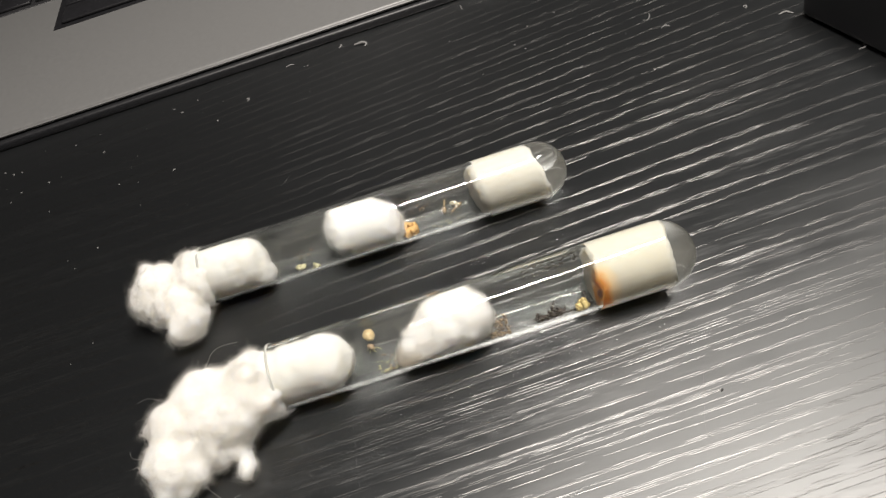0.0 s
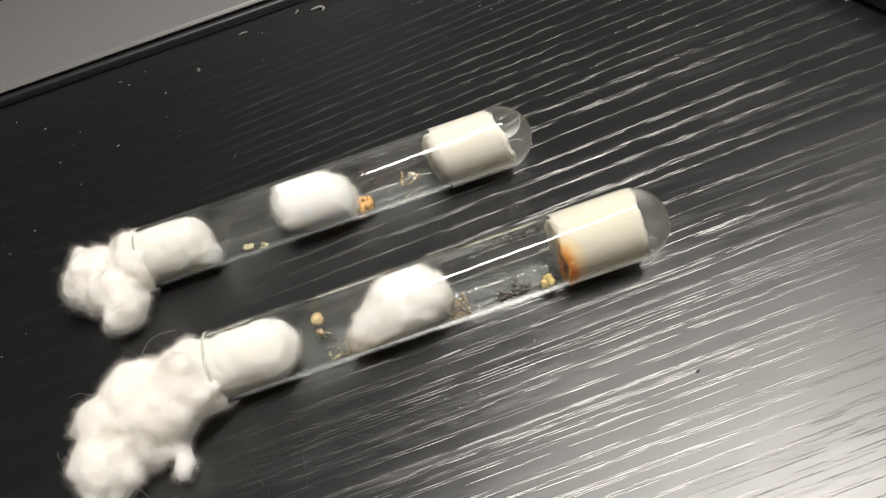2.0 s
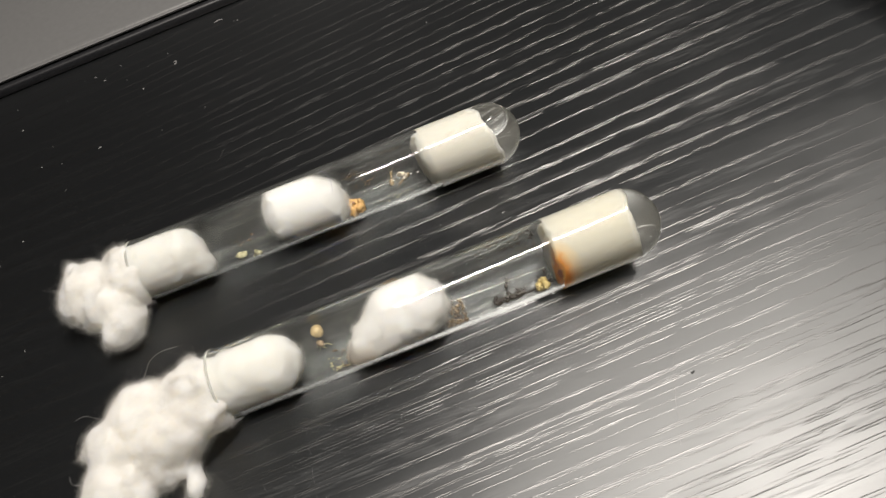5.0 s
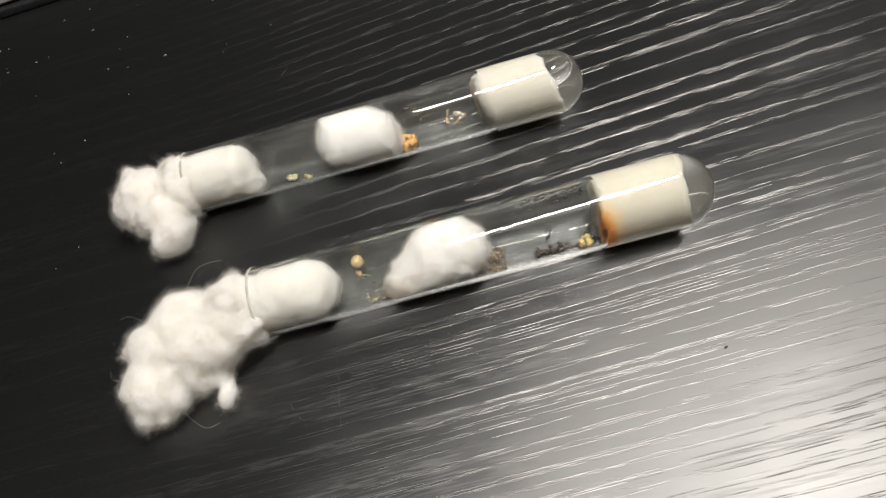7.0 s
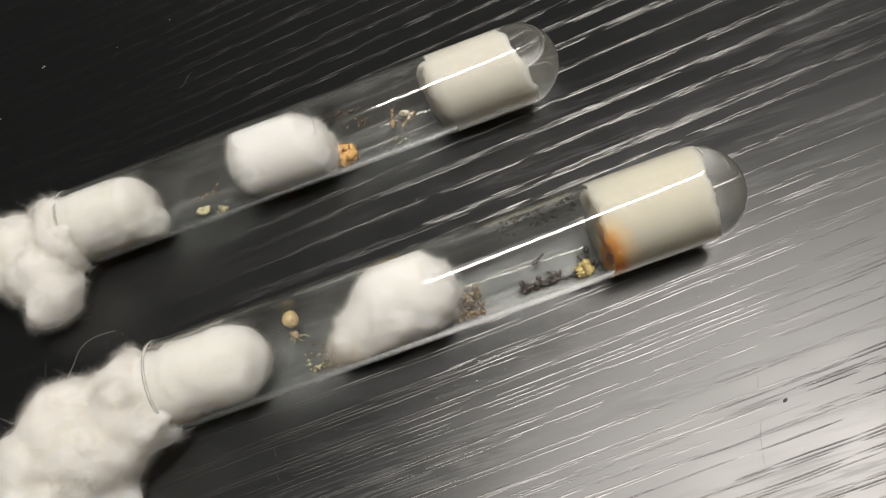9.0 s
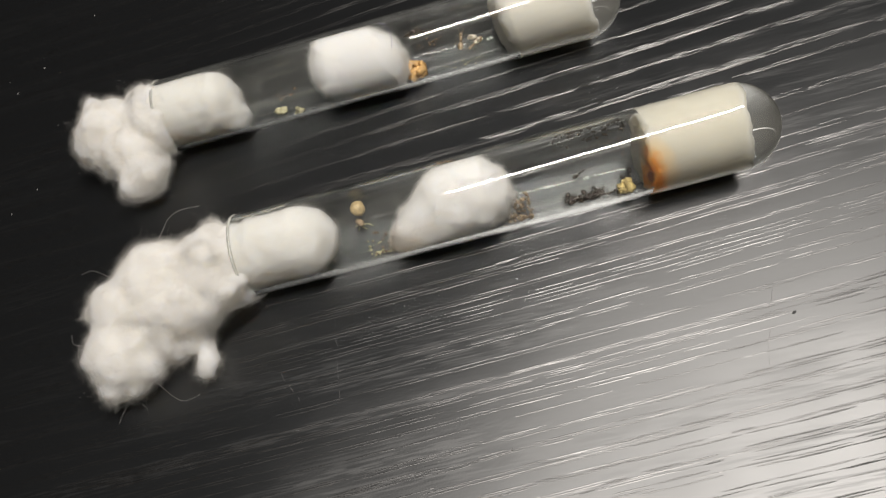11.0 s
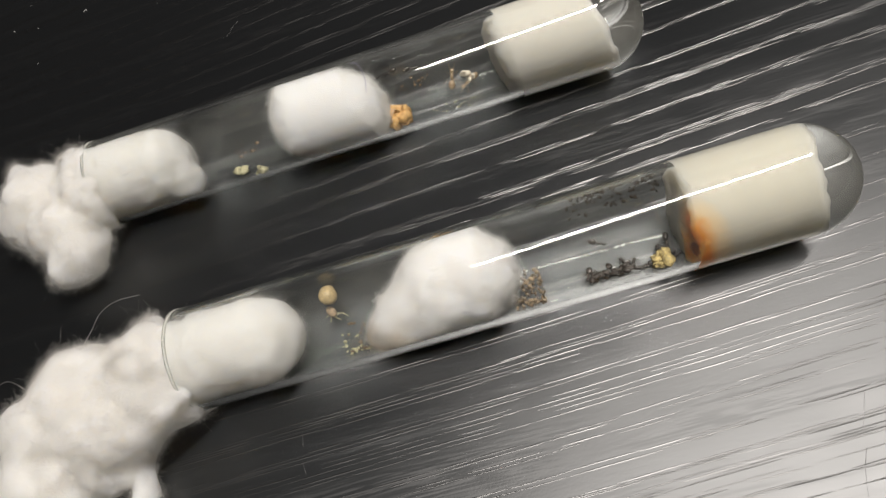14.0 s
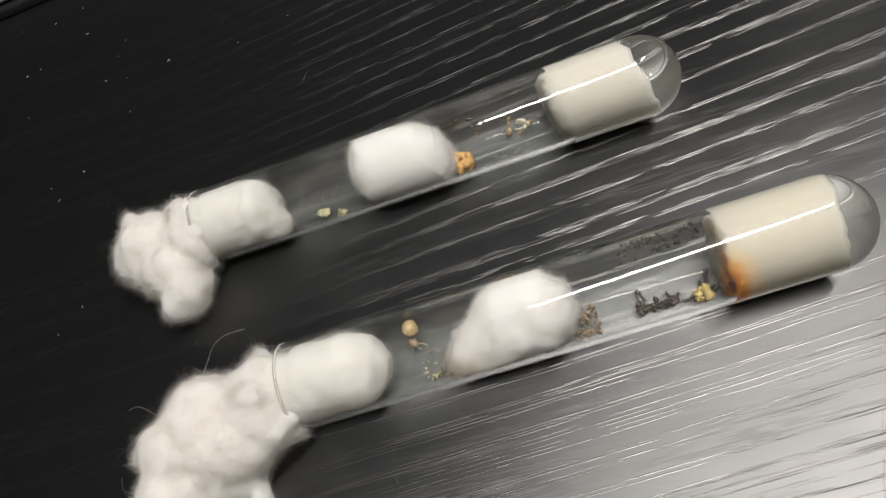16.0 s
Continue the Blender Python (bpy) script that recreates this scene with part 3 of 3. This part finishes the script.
bubble()
ALWAYS = lambda x: True
RIM = lambda x: x > -LENGTH
stopper = cotton("cotton_stopper", TUBE_B, [
    ((-82.5, -0.2, -0.1), (8.0, 7.1, 7.0), 0), ((-86, 0, 0), (8, 7.2, 7.2), 0), ((-89, 0, 0), (5, 7.3, 7.3), 0), ((-93.9, -1.0, -0.1), (5, 8.5, 8.4), 0), ((-98, -1.2, 0.5), (5, 9.0, 8.6), 0),
    ((-99, -2.5, 1.0), (9.5, 9.2, 8.4), 0), ((-109, -2, 1.0), (9.5, 8.8, 8.6), 0), ((-105, -8, 0), (8.5, 7.4, 7.5), 0),
    ((-116.5, -6, 0), (7.5, 8, 7.6), 0), ((-118, -13, -1.0), (7, 8.5, 6.6), 0), ((-115.5, -16.5, -2.5), (5.4, 5.2, 5.3), 0), ((-120.0, -18.5, -3.2), (3.2, 4.4, 4.4), 0), ((-109.5, -12.0, -2.6), (6.2, 5.0, 5.0), 40),
    ((-102.5, -17, -4.8), (2.2, 4.6, 2.6), -8), ((-102.9, -12.6, -4.0), (2.3, 4.2, 3.0), 0),
], 3, "white fluffy cotton stopper bulging out of the tube's mouth", RIM, 0.62, 120000, fluff=dict(long=(0.9, 2.8), thick=0.0105, up=0.72))


def stray(parent, points, thick, material=COTTON):
    """One long loose fibre, bent through the given points."""
    bm = bmesh.new()
    pts = [Vector(p) * MM for p in points]
    path = []
    for i in range(len(pts) - 1):
        p0, p1, p2, p3 = pts[max(0, i - 1)], pts[i], pts[i + 1], pts[min(len(pts) - 1, i + 2)]
        for k in range(6):
            u = k / 6
            path.append(0.5 * (2 * p1 + (p2 - p0) * u + (2 * p0 - 5 * p1 + 4 * p2 - p3) * u * u + (3 * p1 - p0 - 3 * p2 + p3) * u ** 3))
    path.append(pts[-1])
    rings = []
    for i, p in enumerate(path):
        d = (path[min(i + 1, len(path) - 1)] - path[max(i - 1, 0)]).normalized()
        a = d.orthogonal().normalized()
        c = d.cross(a)
        rings.append([bm.verts.new(p + (a * math.cos(w) + c * math.sin(w)) * (thick * MM)) for w in (0, 2.094, 4.189)])
    for r0, r1 in zip(rings, rings[1:]):
        for k in range(3):
            bm.faces.new((r0[k], r0[(k + 1) % 3], r1[(k + 1) % 3], r1[k]))
    part("stray_fibre", bm, material, parent, "one long loose fibre")


stray(stopper, ((-109, 5, 4), (-108.6, 9, 2.5), (-108.0, 12.5, 1.5), (-106, 14.6, 0.5), (-102.5, 15.2, -0.5)), 0.05)
stray(stopper, ((-120, 2, 2), (-124, 5, 1), (-127, 5.5, 0)), 0.04)
stray(stopper, ((-122, -12, 1), (-127, -10, 0), (-128.5, -7, -1)), 0.04)
stray(stopper, ((-112, -20, -3), (-108, -24, -5), (-105, -23, -6.5)), 0.04)
cotton("cotton_stopper", TUBE_A, [
    ((-80.8, -0.2, -0.4), (5.2, 7.4, 7.4), 0), ((-79.3, -3.0, -1.6), (4.8, 4.2, 5.2), 0), ((-85, 0, 0), (8, 7.2, 7.2), 0), ((-88.5, 0, 0), (5, 7.3, 7.3), 0), ((-93.6, -1.2, -0.1), (4.5, 8.3, 8.1), 0), ((-97, -0.6, 0.4), (4.5, 7.8, 7.6), 0),
    ((-96, -1.0, 0.8), (7.5, 7.0, 6.8), 0), ((-106, 0.5, 0.3), (7.8, 7.4, 7.4), 0), ((-109, -2, -0.5), (6.0, 6.6, 6.6), 0), ((-99.0, -12.6, -2.2), (5.6, 6.3, 5.6), 0), ((-101, -7.5, -1), (8, 7, 6.8), 0),
], 5, "white fluffy cotton stopper sticking out of the tube's mouth", RIM, 0.68, 80000, fluff=dict(long=(0.9, 2.8), thick=0.0105, up=0.72))
cotton("cotton_wad", TUBE_B, [
    ((-48.5, 0.5, 0.5), (6.6, 7.0, 7.0), 0), ((-52, 0.1, 0.1), (6.4, 6.9, 6.9), 0), ((-55.2, -1.4, -1.4), (6.2, 5.9, 5.9), 0), ((-58.6, -2.7, -2.8), (5.4, 4.7, 4.6), 0), ((-61.6, -3.4, -3.8), (3.4, 3.2, 3.0), 0), ((-45.6, 0.0, 0.0), (4.6, 6.0, 6.0), 0),
], 7, "loose white cotton wad inside the tube, stained below", ALWAYS, 0.52, 95000, ragged=7, material=STAINED, fluff=dict(long=(0.8, 2.5), thick=0.0105, up=0.55), pull=0.55)
wad = cotton("cotton_wad", TUBE_A, [
    ((-53.8, 0.4, 0.2), (5.2, 7.2, 7.2), 0), ((-50, -0.1, 0), (6.5, 7.4, 7.4), 0), ((-46, -0.4, -0.2), (6.2, 7.4, 7.4), 0), ((-43.2, -1.2, -0.8), (4.6, 6.6, 6.6), 0), ((-54.6, 3.2, 2.0), (3.4, 3.8, 4.4), 0), ((-55.4, -3.0, 1.0), (2.6, 3.4, 3.8), 0),
], 9, "loose white cotton wad inside the tube", ALWAYS, 0.75, 90000, ragged=9, material=WAD, fluff=dict(long=(0.8, 2.5), thick=0.0105, up=0.55), pull=0.6)
stray(wad, ((-42.5, 4.5, 5.2), (-41.2, 2.4, 6.3), (-40.3, 0.0, 6.8), (-40.0, -2.4, 6.3), (-40.4, -4.2, 5.4)), 0.06, VIOLET)


def crumbs(name, m, centre, spread, count, size, material, seed, label, category, stuff=False):
    """Irregular grains lying together in the bore."""
    rnd = random.Random(seed)
    bm = bmesh.new()
    for _ in range(count):
        p = [c + rnd.uniform(-1, 1) * s for c, s in zip(centre, spread)]
        r = math.hypot(p[1], p[2])
        if r > 6.7:
            p[1], p[2] = p[1] * 6.7 / r, p[2] * 6.7 / r
        k = size * rnd.uniform(0.5, 1.3)
        made = ball(bm, [c * MM for c in p], [k * MM * rnd.uniform(0.3, 1.4) for _ in range(3)], rnd.uniform(0, 6), 2)
        for v in made:
            v.co += Vector((rnd.gauss(0, 1), rnd.gauss(0, 1), rnd.gauss(0, 1))) * (k * 0.15 * MM)
    return thing(name, bm, material, m, label, category, kind="stuff" if stuff else "")


crumbs("food_crumb", TUBE_B, (-20.6, -3.6, -4.6), (1.0, 1.0, 0.7), 18, 0.72, YELLOW, 31, "crumbly yellow food crumb beside the soaked plug", "crumb")
crumbs("food_crumb", TUBE_A, (-37.0, -2.2, -4.4), (1.6, 1.3, 0.5), 26, 1.35, AMBER_FOOD, 32, "soft orange-yellow food blob beside the cotton wad", "crumb")
crumbs("food_crumb", TUBE_A, (-69.3, -2.0, -5.6), (1.3, 0.6, 0.3), 9, 0.75, STRAW, 33, "pale yellow crumb on the tube's wall", "crumb")
crumbs("food_crumb", TUBE_A, (-64.3, -4.2, -5.0), (1.0, 0.4, 0.3), 6, 0.65, STRAW, 34, "pale yellow crumb on the tube's wall", "crumb")
crumbs("ant_larvae", TUBE_A, (-24.0, 3.0, -5.0), (1.4, 0.9, 0.4), 5, 0.65, LARVA, 35, "small pale ant larvae in a heap", "larvae")
crumbs("debris", TUBE_B, (-40.2, -2.8, -4.8), (2.2, 2.6, 1.2), 60, 0.20, BROWN, 36, "brown specks of debris against the cotton wad", "debris", True)
crumbs("debris", TUBE_B, (-40.6, -2.6, -4.6), (2.4, 3.2, 1.6), 110, 0.27, TAN, 46, "tan husks against the cotton wad", "debris", True)
crumbs("debris", TUBE_B, (-25.5, 3.6, 5.6), (6.8, 2.6, 0.5), 120, 0.2, ANT_BITS, 37, "dark specks of dirt on the tube's upper wall", "debris", True)
crumbs("debris", TUBE_B, (-28.0, -2.8, -6.1), (3.2, 1.1, 0.4), 46, 0.28, ANT_BITS, 49, "dark dirt heaped under the ants", "debris", True)
crumbs("debris", TUBE_B, (-66.8, -2.5, -6.2), (3.4, 2.6, 0.4), 44, 0.23, STRAW, 38, "small tan specks on the tube's wall", "debris", True)
crumbs("debris", TUBE_B, (-60.5, -3.0, -5.0), (3.6, 2.6, 1.6), 44, 0.28, TAN, 39, "brown specks on the stained side of the wad", "debris", True)
crumbs("debris", TUBE_B, (-65.5, -1.5, -6.2), (3.8, 3.4, 0.4), 64, 0.22, BROWN, 48, "brown specks of dirt scattered by the dead ant", "debris", True)
crumbs("debris", TUBE_A, (-33.0, 4.0, -3.5), (3.5, 1.6, 1.0), 16, 0.22, BROWN, 40, "dark specks of dirt on the tube's wall", "debris", True)
crumbs("debris", TUBE_A, (-68.0, 2.5, -5.6), (3.0, 1.5, 0.5), 12, 0.25, BROWN, 41, "dark specks of dirt on the tube's wall", "debris", True)
crumbs("debris", TUBE_A, (-28.0, -3.0, -5.6), (5.0, 1.5, 0.5), 14, 0.20, STRAW, 47, "small tan specks on the tube's wall", "debris", True)


def place(m, x, y, z, turn, lean=0.0):
    """A pose on the bore's wall: the feet point away from the axis."""
    r = math.hypot(y, z)
    y, z = y * 6.9 / r, z * 6.9 / r
    roll = math.degrees(math.atan2(y, -z))
    return m @ pose(x * MM, y * MM, z * MM, roll, 0, 0) @ pose(0, 0, 0, 0, lean, turn)


dark = ant_shape(ANT)
dark.matrix_world = place(TUBE_B, -29.5, -2.6, -6.0, 20)
DARK_ANTS = [dark]
for x, y, z, turn in ((-26.8, -3.3, -6.0, 160), (-24.6, -2.4, -6.2, 70), (-31.2, -1.8, -6.4, 250), (-20.2, -1.0, -5.5, 100), (-27.2, 1.0, -6.5, 30), (-22.8, -3.4, -5.5, 200), (-28.2, -3.0, -6.0, 320), (-25.6, -1.6, -6.2, 110), (-30.2, -2.2, -6.2, 140), (-18.8, 0.4, -5.5, 260), (-19.4, -2.0, -5.8, 190), (-18.6, -3.0, -5.0, 40), (-30.8, -2.8, -6.0, 75), (-26.2, -2.4, -6.2, 210), (-24.8, -3.5, -5.8, 330), (-27.8, -2.0, -6.3, 285)):
    DARK_ANTS.append(copy_thing(dark, place(TUBE_B, x, y, z, turn)))
for x, y, z, turn in ((-40.5, 6.3, -1.6, 10), (-36.9, 6.4, -1.2, 195), (-33.2, 6.2, -1.8, 350), (-40.2, 0.6, -6.4, 60)):
    DARK_ANTS.append(copy_thing(dark, place(TUBE_A, x, y, z, turn)))
pale = ant_shape(AMBER, 0.85)
tagged(pale, "pale amber-brown ant on the tube's wall", "ant", "ants in the tubes")
pale.matrix_world = place(TUBE_A, -26.5, 3.6, -5.4, 75)
copy_thing(pale, place(TUBE_A, -23.4, 2.4, -5.8, 210))


def dead_queen():
    """A curled dead ant: an amber ball of a gaster with legs below it."""
    root = tagged(new("dead_ant"), "curled dead amber ant with a round yellow gaster", "ant")
    root.matrix_world = TUBE_B @ pose(-70.3 * MM, 5.3 * MM, -1.6 * MM)
    bm = bmesh.new()
    ball(bm, (0, 0, 0), (1.45 * MM, 1.6 * MM, 1.4 * MM), sub=3)
    for v in bm.verts:
        v.co *= 1 + 0.16 * noise.noise(v.co * 900)
    part("gaster", bm, HONEY, root, "round honey-yellow gaster")
    bm = bmesh.new()
    ball(bm, (-0.4 * MM, -1.9 * MM, -2.0 * MM), (0.75 * MM, 1.2 * MM, 0.6 * MM), 0.5, 2)
    part("thorax", bm, TAN, root)
    rnd = random.Random(8)
    for k in range(6):
        bm = bmesh.new()
        p = Vector((-0.4, -1.8, -2.1)) * MM
        for _ in range(3):
            q = p + Vector((rnd.uniform(-0.7, 0.9), rnd.uniform(-0.9, 0.3), rnd.uniform(-0.7, 0.2))) * MM
            c = bmesh.ops.create_cone(bm, cap_ends=True, segments=5, radius1=0.11 * MM, radius2=0.08 * MM, depth=(q - p).length)["verts"]
            t = (q - p).to_track_quat("Z", "Y").to_matrix()
            for v in c:
                v.co = (p + q) / 2 + t @ v.co
            p = q
        part("leg", bm, STRAW, root)


dead_queen()


# ---- dust on the desk ----
def dust():
    rnd = random.Random(12)
    bm = bmesh.new()
    spots = [(rnd.uniform(-210, -60), rnd.uniform(30, 150)) for _ in range(26)] + [(rnd.uniform(-200, 60), rnd.uniform(95, 152)) for _ in range(50)]
    spots += [(rnd.uniform(-150, 110), rnd.uniform(-60, 90)) for _ in range(10)] + [(-146.6, 39.0), (34.0, 54.0), (-123.2, 142.0), (-137.9, 141.4), (-118.3, 149.9), (-108.3, 143.3), (-178.4, 148.6), (-188.8, 138.9), (-183.4, 125.3), (40.8, 108.7), (45.5, 101.3), (83.8, 50.1)]
    for x, y in spots:
        k = abs(rnd.gauss(0.14, 0.12)) + 0.08
        made = bmesh.ops.create_icosphere(bm, subdivisions=1, radius=1.0)["verts"]
        a, b, t = k * rnd.uniform(0.6, 2.2), k * rnd.uniform(0.4, 1.0), rnd.uniform(0, 6.28)
        for v in made:
            px, py = v.co.x * a, v.co.y * b
            v.co = Vector(((x + px * math.cos(t) - py * math.sin(t)) * MM, (y + px * math.sin(t) + py * math.cos(t)) * MM, (0.09 + 0.09 * v.co.z) * MM))
    thing("dust", bm, DUST, Matrix(), "pale grey specks of dust on the desk", "dust", kind="stuff")


def lint(x, y, z, length, turn, seed, thick=0.16, curl=1.0, material=None, name="lint"):
    """A curled thread of fluff."""
    rnd = random.Random(seed)
    bm = bmesh.new()
    p, a, rings, n = Vector((x, y, z)) * MM, math.radians(turn), [], 14
    for k in range(n + 1):
        r = thick * MM * (0.5 + 0.5 * math.sin(math.pi * (k + 0.5) / (n + 1)))
        side = Vector((-math.sin(a), math.cos(a), 0))
        rings.append([bm.verts.new(p + side * (r * math.cos(w)) + Vector((0, 0, r * (1 + math.sin(w))))) for w in (0, 1.257, 2.513, 3.77, 5.027)])
        a += curl * (0.16 + rnd.gauss(0, 0.3))
        p = p + Vector((math.cos(a), math.sin(a), rnd.uniform(-0.05, 0.05))) * (length * MM / n)
        p.z = max(p.z, 0.0)
    for r0, r1 in zip(rings, rings[1:]):
        for k in range(5):
            bm.faces.new((r0[k], r0[(k + 1) % 5], r1[(k + 1) % 5], r1[k]))
    return thing(name, bm, material or DUST, Matrix(), "curled bit of white lint on the desk", "lint", "bits of lint")


dust()
for k, (x, y, length, turn, thick) in enumerate(((85.9, 58.8, 4.0, 10, 0.3), (-52.3, 150.0, 7.0, 20, 0.55), (46, 100, 4.0, 70, 0.2), (41, 108, 5.0, 40, 0.2), (70.5, 97, 3.0, 0, 0.25), (-13, 154, 4.0, 15, 0.2),
                                                (81, 86, 5.0, 100, 0.35), (-90, 82, 6.0, -30, 0.022), (-99, 138, 3.0, 10, 0.25), (-80, 153, 3.5, 80, 0.25), (91, 50, 3.0, 30, 0.2), (-62, 155, 3.0, 10, 0.3))):
    lint(x, y, 0, length, turn, 50 + k, thick)
speck = bmesh.new()
ball(speck, (-1.2 * MM, -33.5 * MM, 0.12 * MM), (0.42 * MM, 0.22 * MM, 0.12 * MM), 0.4, 2)
thing("dirt_speck", speck, BLACK, Matrix(), "single dark speck of dirt on the desk", "dirt")


def motions():
    """Ants shift about among themselves in the tube."""
    a = DARK_ANTS
    walk(a[5], [(0.0, place(TUBE_B, -26.6, 0.6, -6.5, 60)), (3.0, place(TUBE_B, -27.3, 1.2, -6.5, 80)), (6.0, place(TUBE_B, -27.6, 2.0, -6.4, 60)), (9.5, place(TUBE_B, -27.0, 2.6, -6.4, 30)),
                (13.0, place(TUBE_B, -29.3, 3.6, -5.9, 10)), (14.0, place(TUBE_B, -28.6, 3.3, -6.0, -30)), (16.0, place(TUBE_B, -30.2, 0.5, -6.5, -70))])
    walk(a[1], [(0.0, place(TUBE_B, -26.4, -1.8, -6.0, 130)), (4.0, place(TUBE_B, -26.8, -2.8, -6.0, 150)), (9.0, place(TUBE_B, -26.8, -3.3, -6.0, 165)), (16.0, place(TUBE_B, -26.2, -3.0, -6.0, 140))])
    walk(a[4], [(0.0, place(TUBE_B, -20.2, -1.0, -5.5, 100)), (7.0, place(TUBE_B, -20.0, -0.6, -5.5, 115)), (16.0, place(TUBE_B, -20.4, -1.2, -5.5, 80))])


motions()
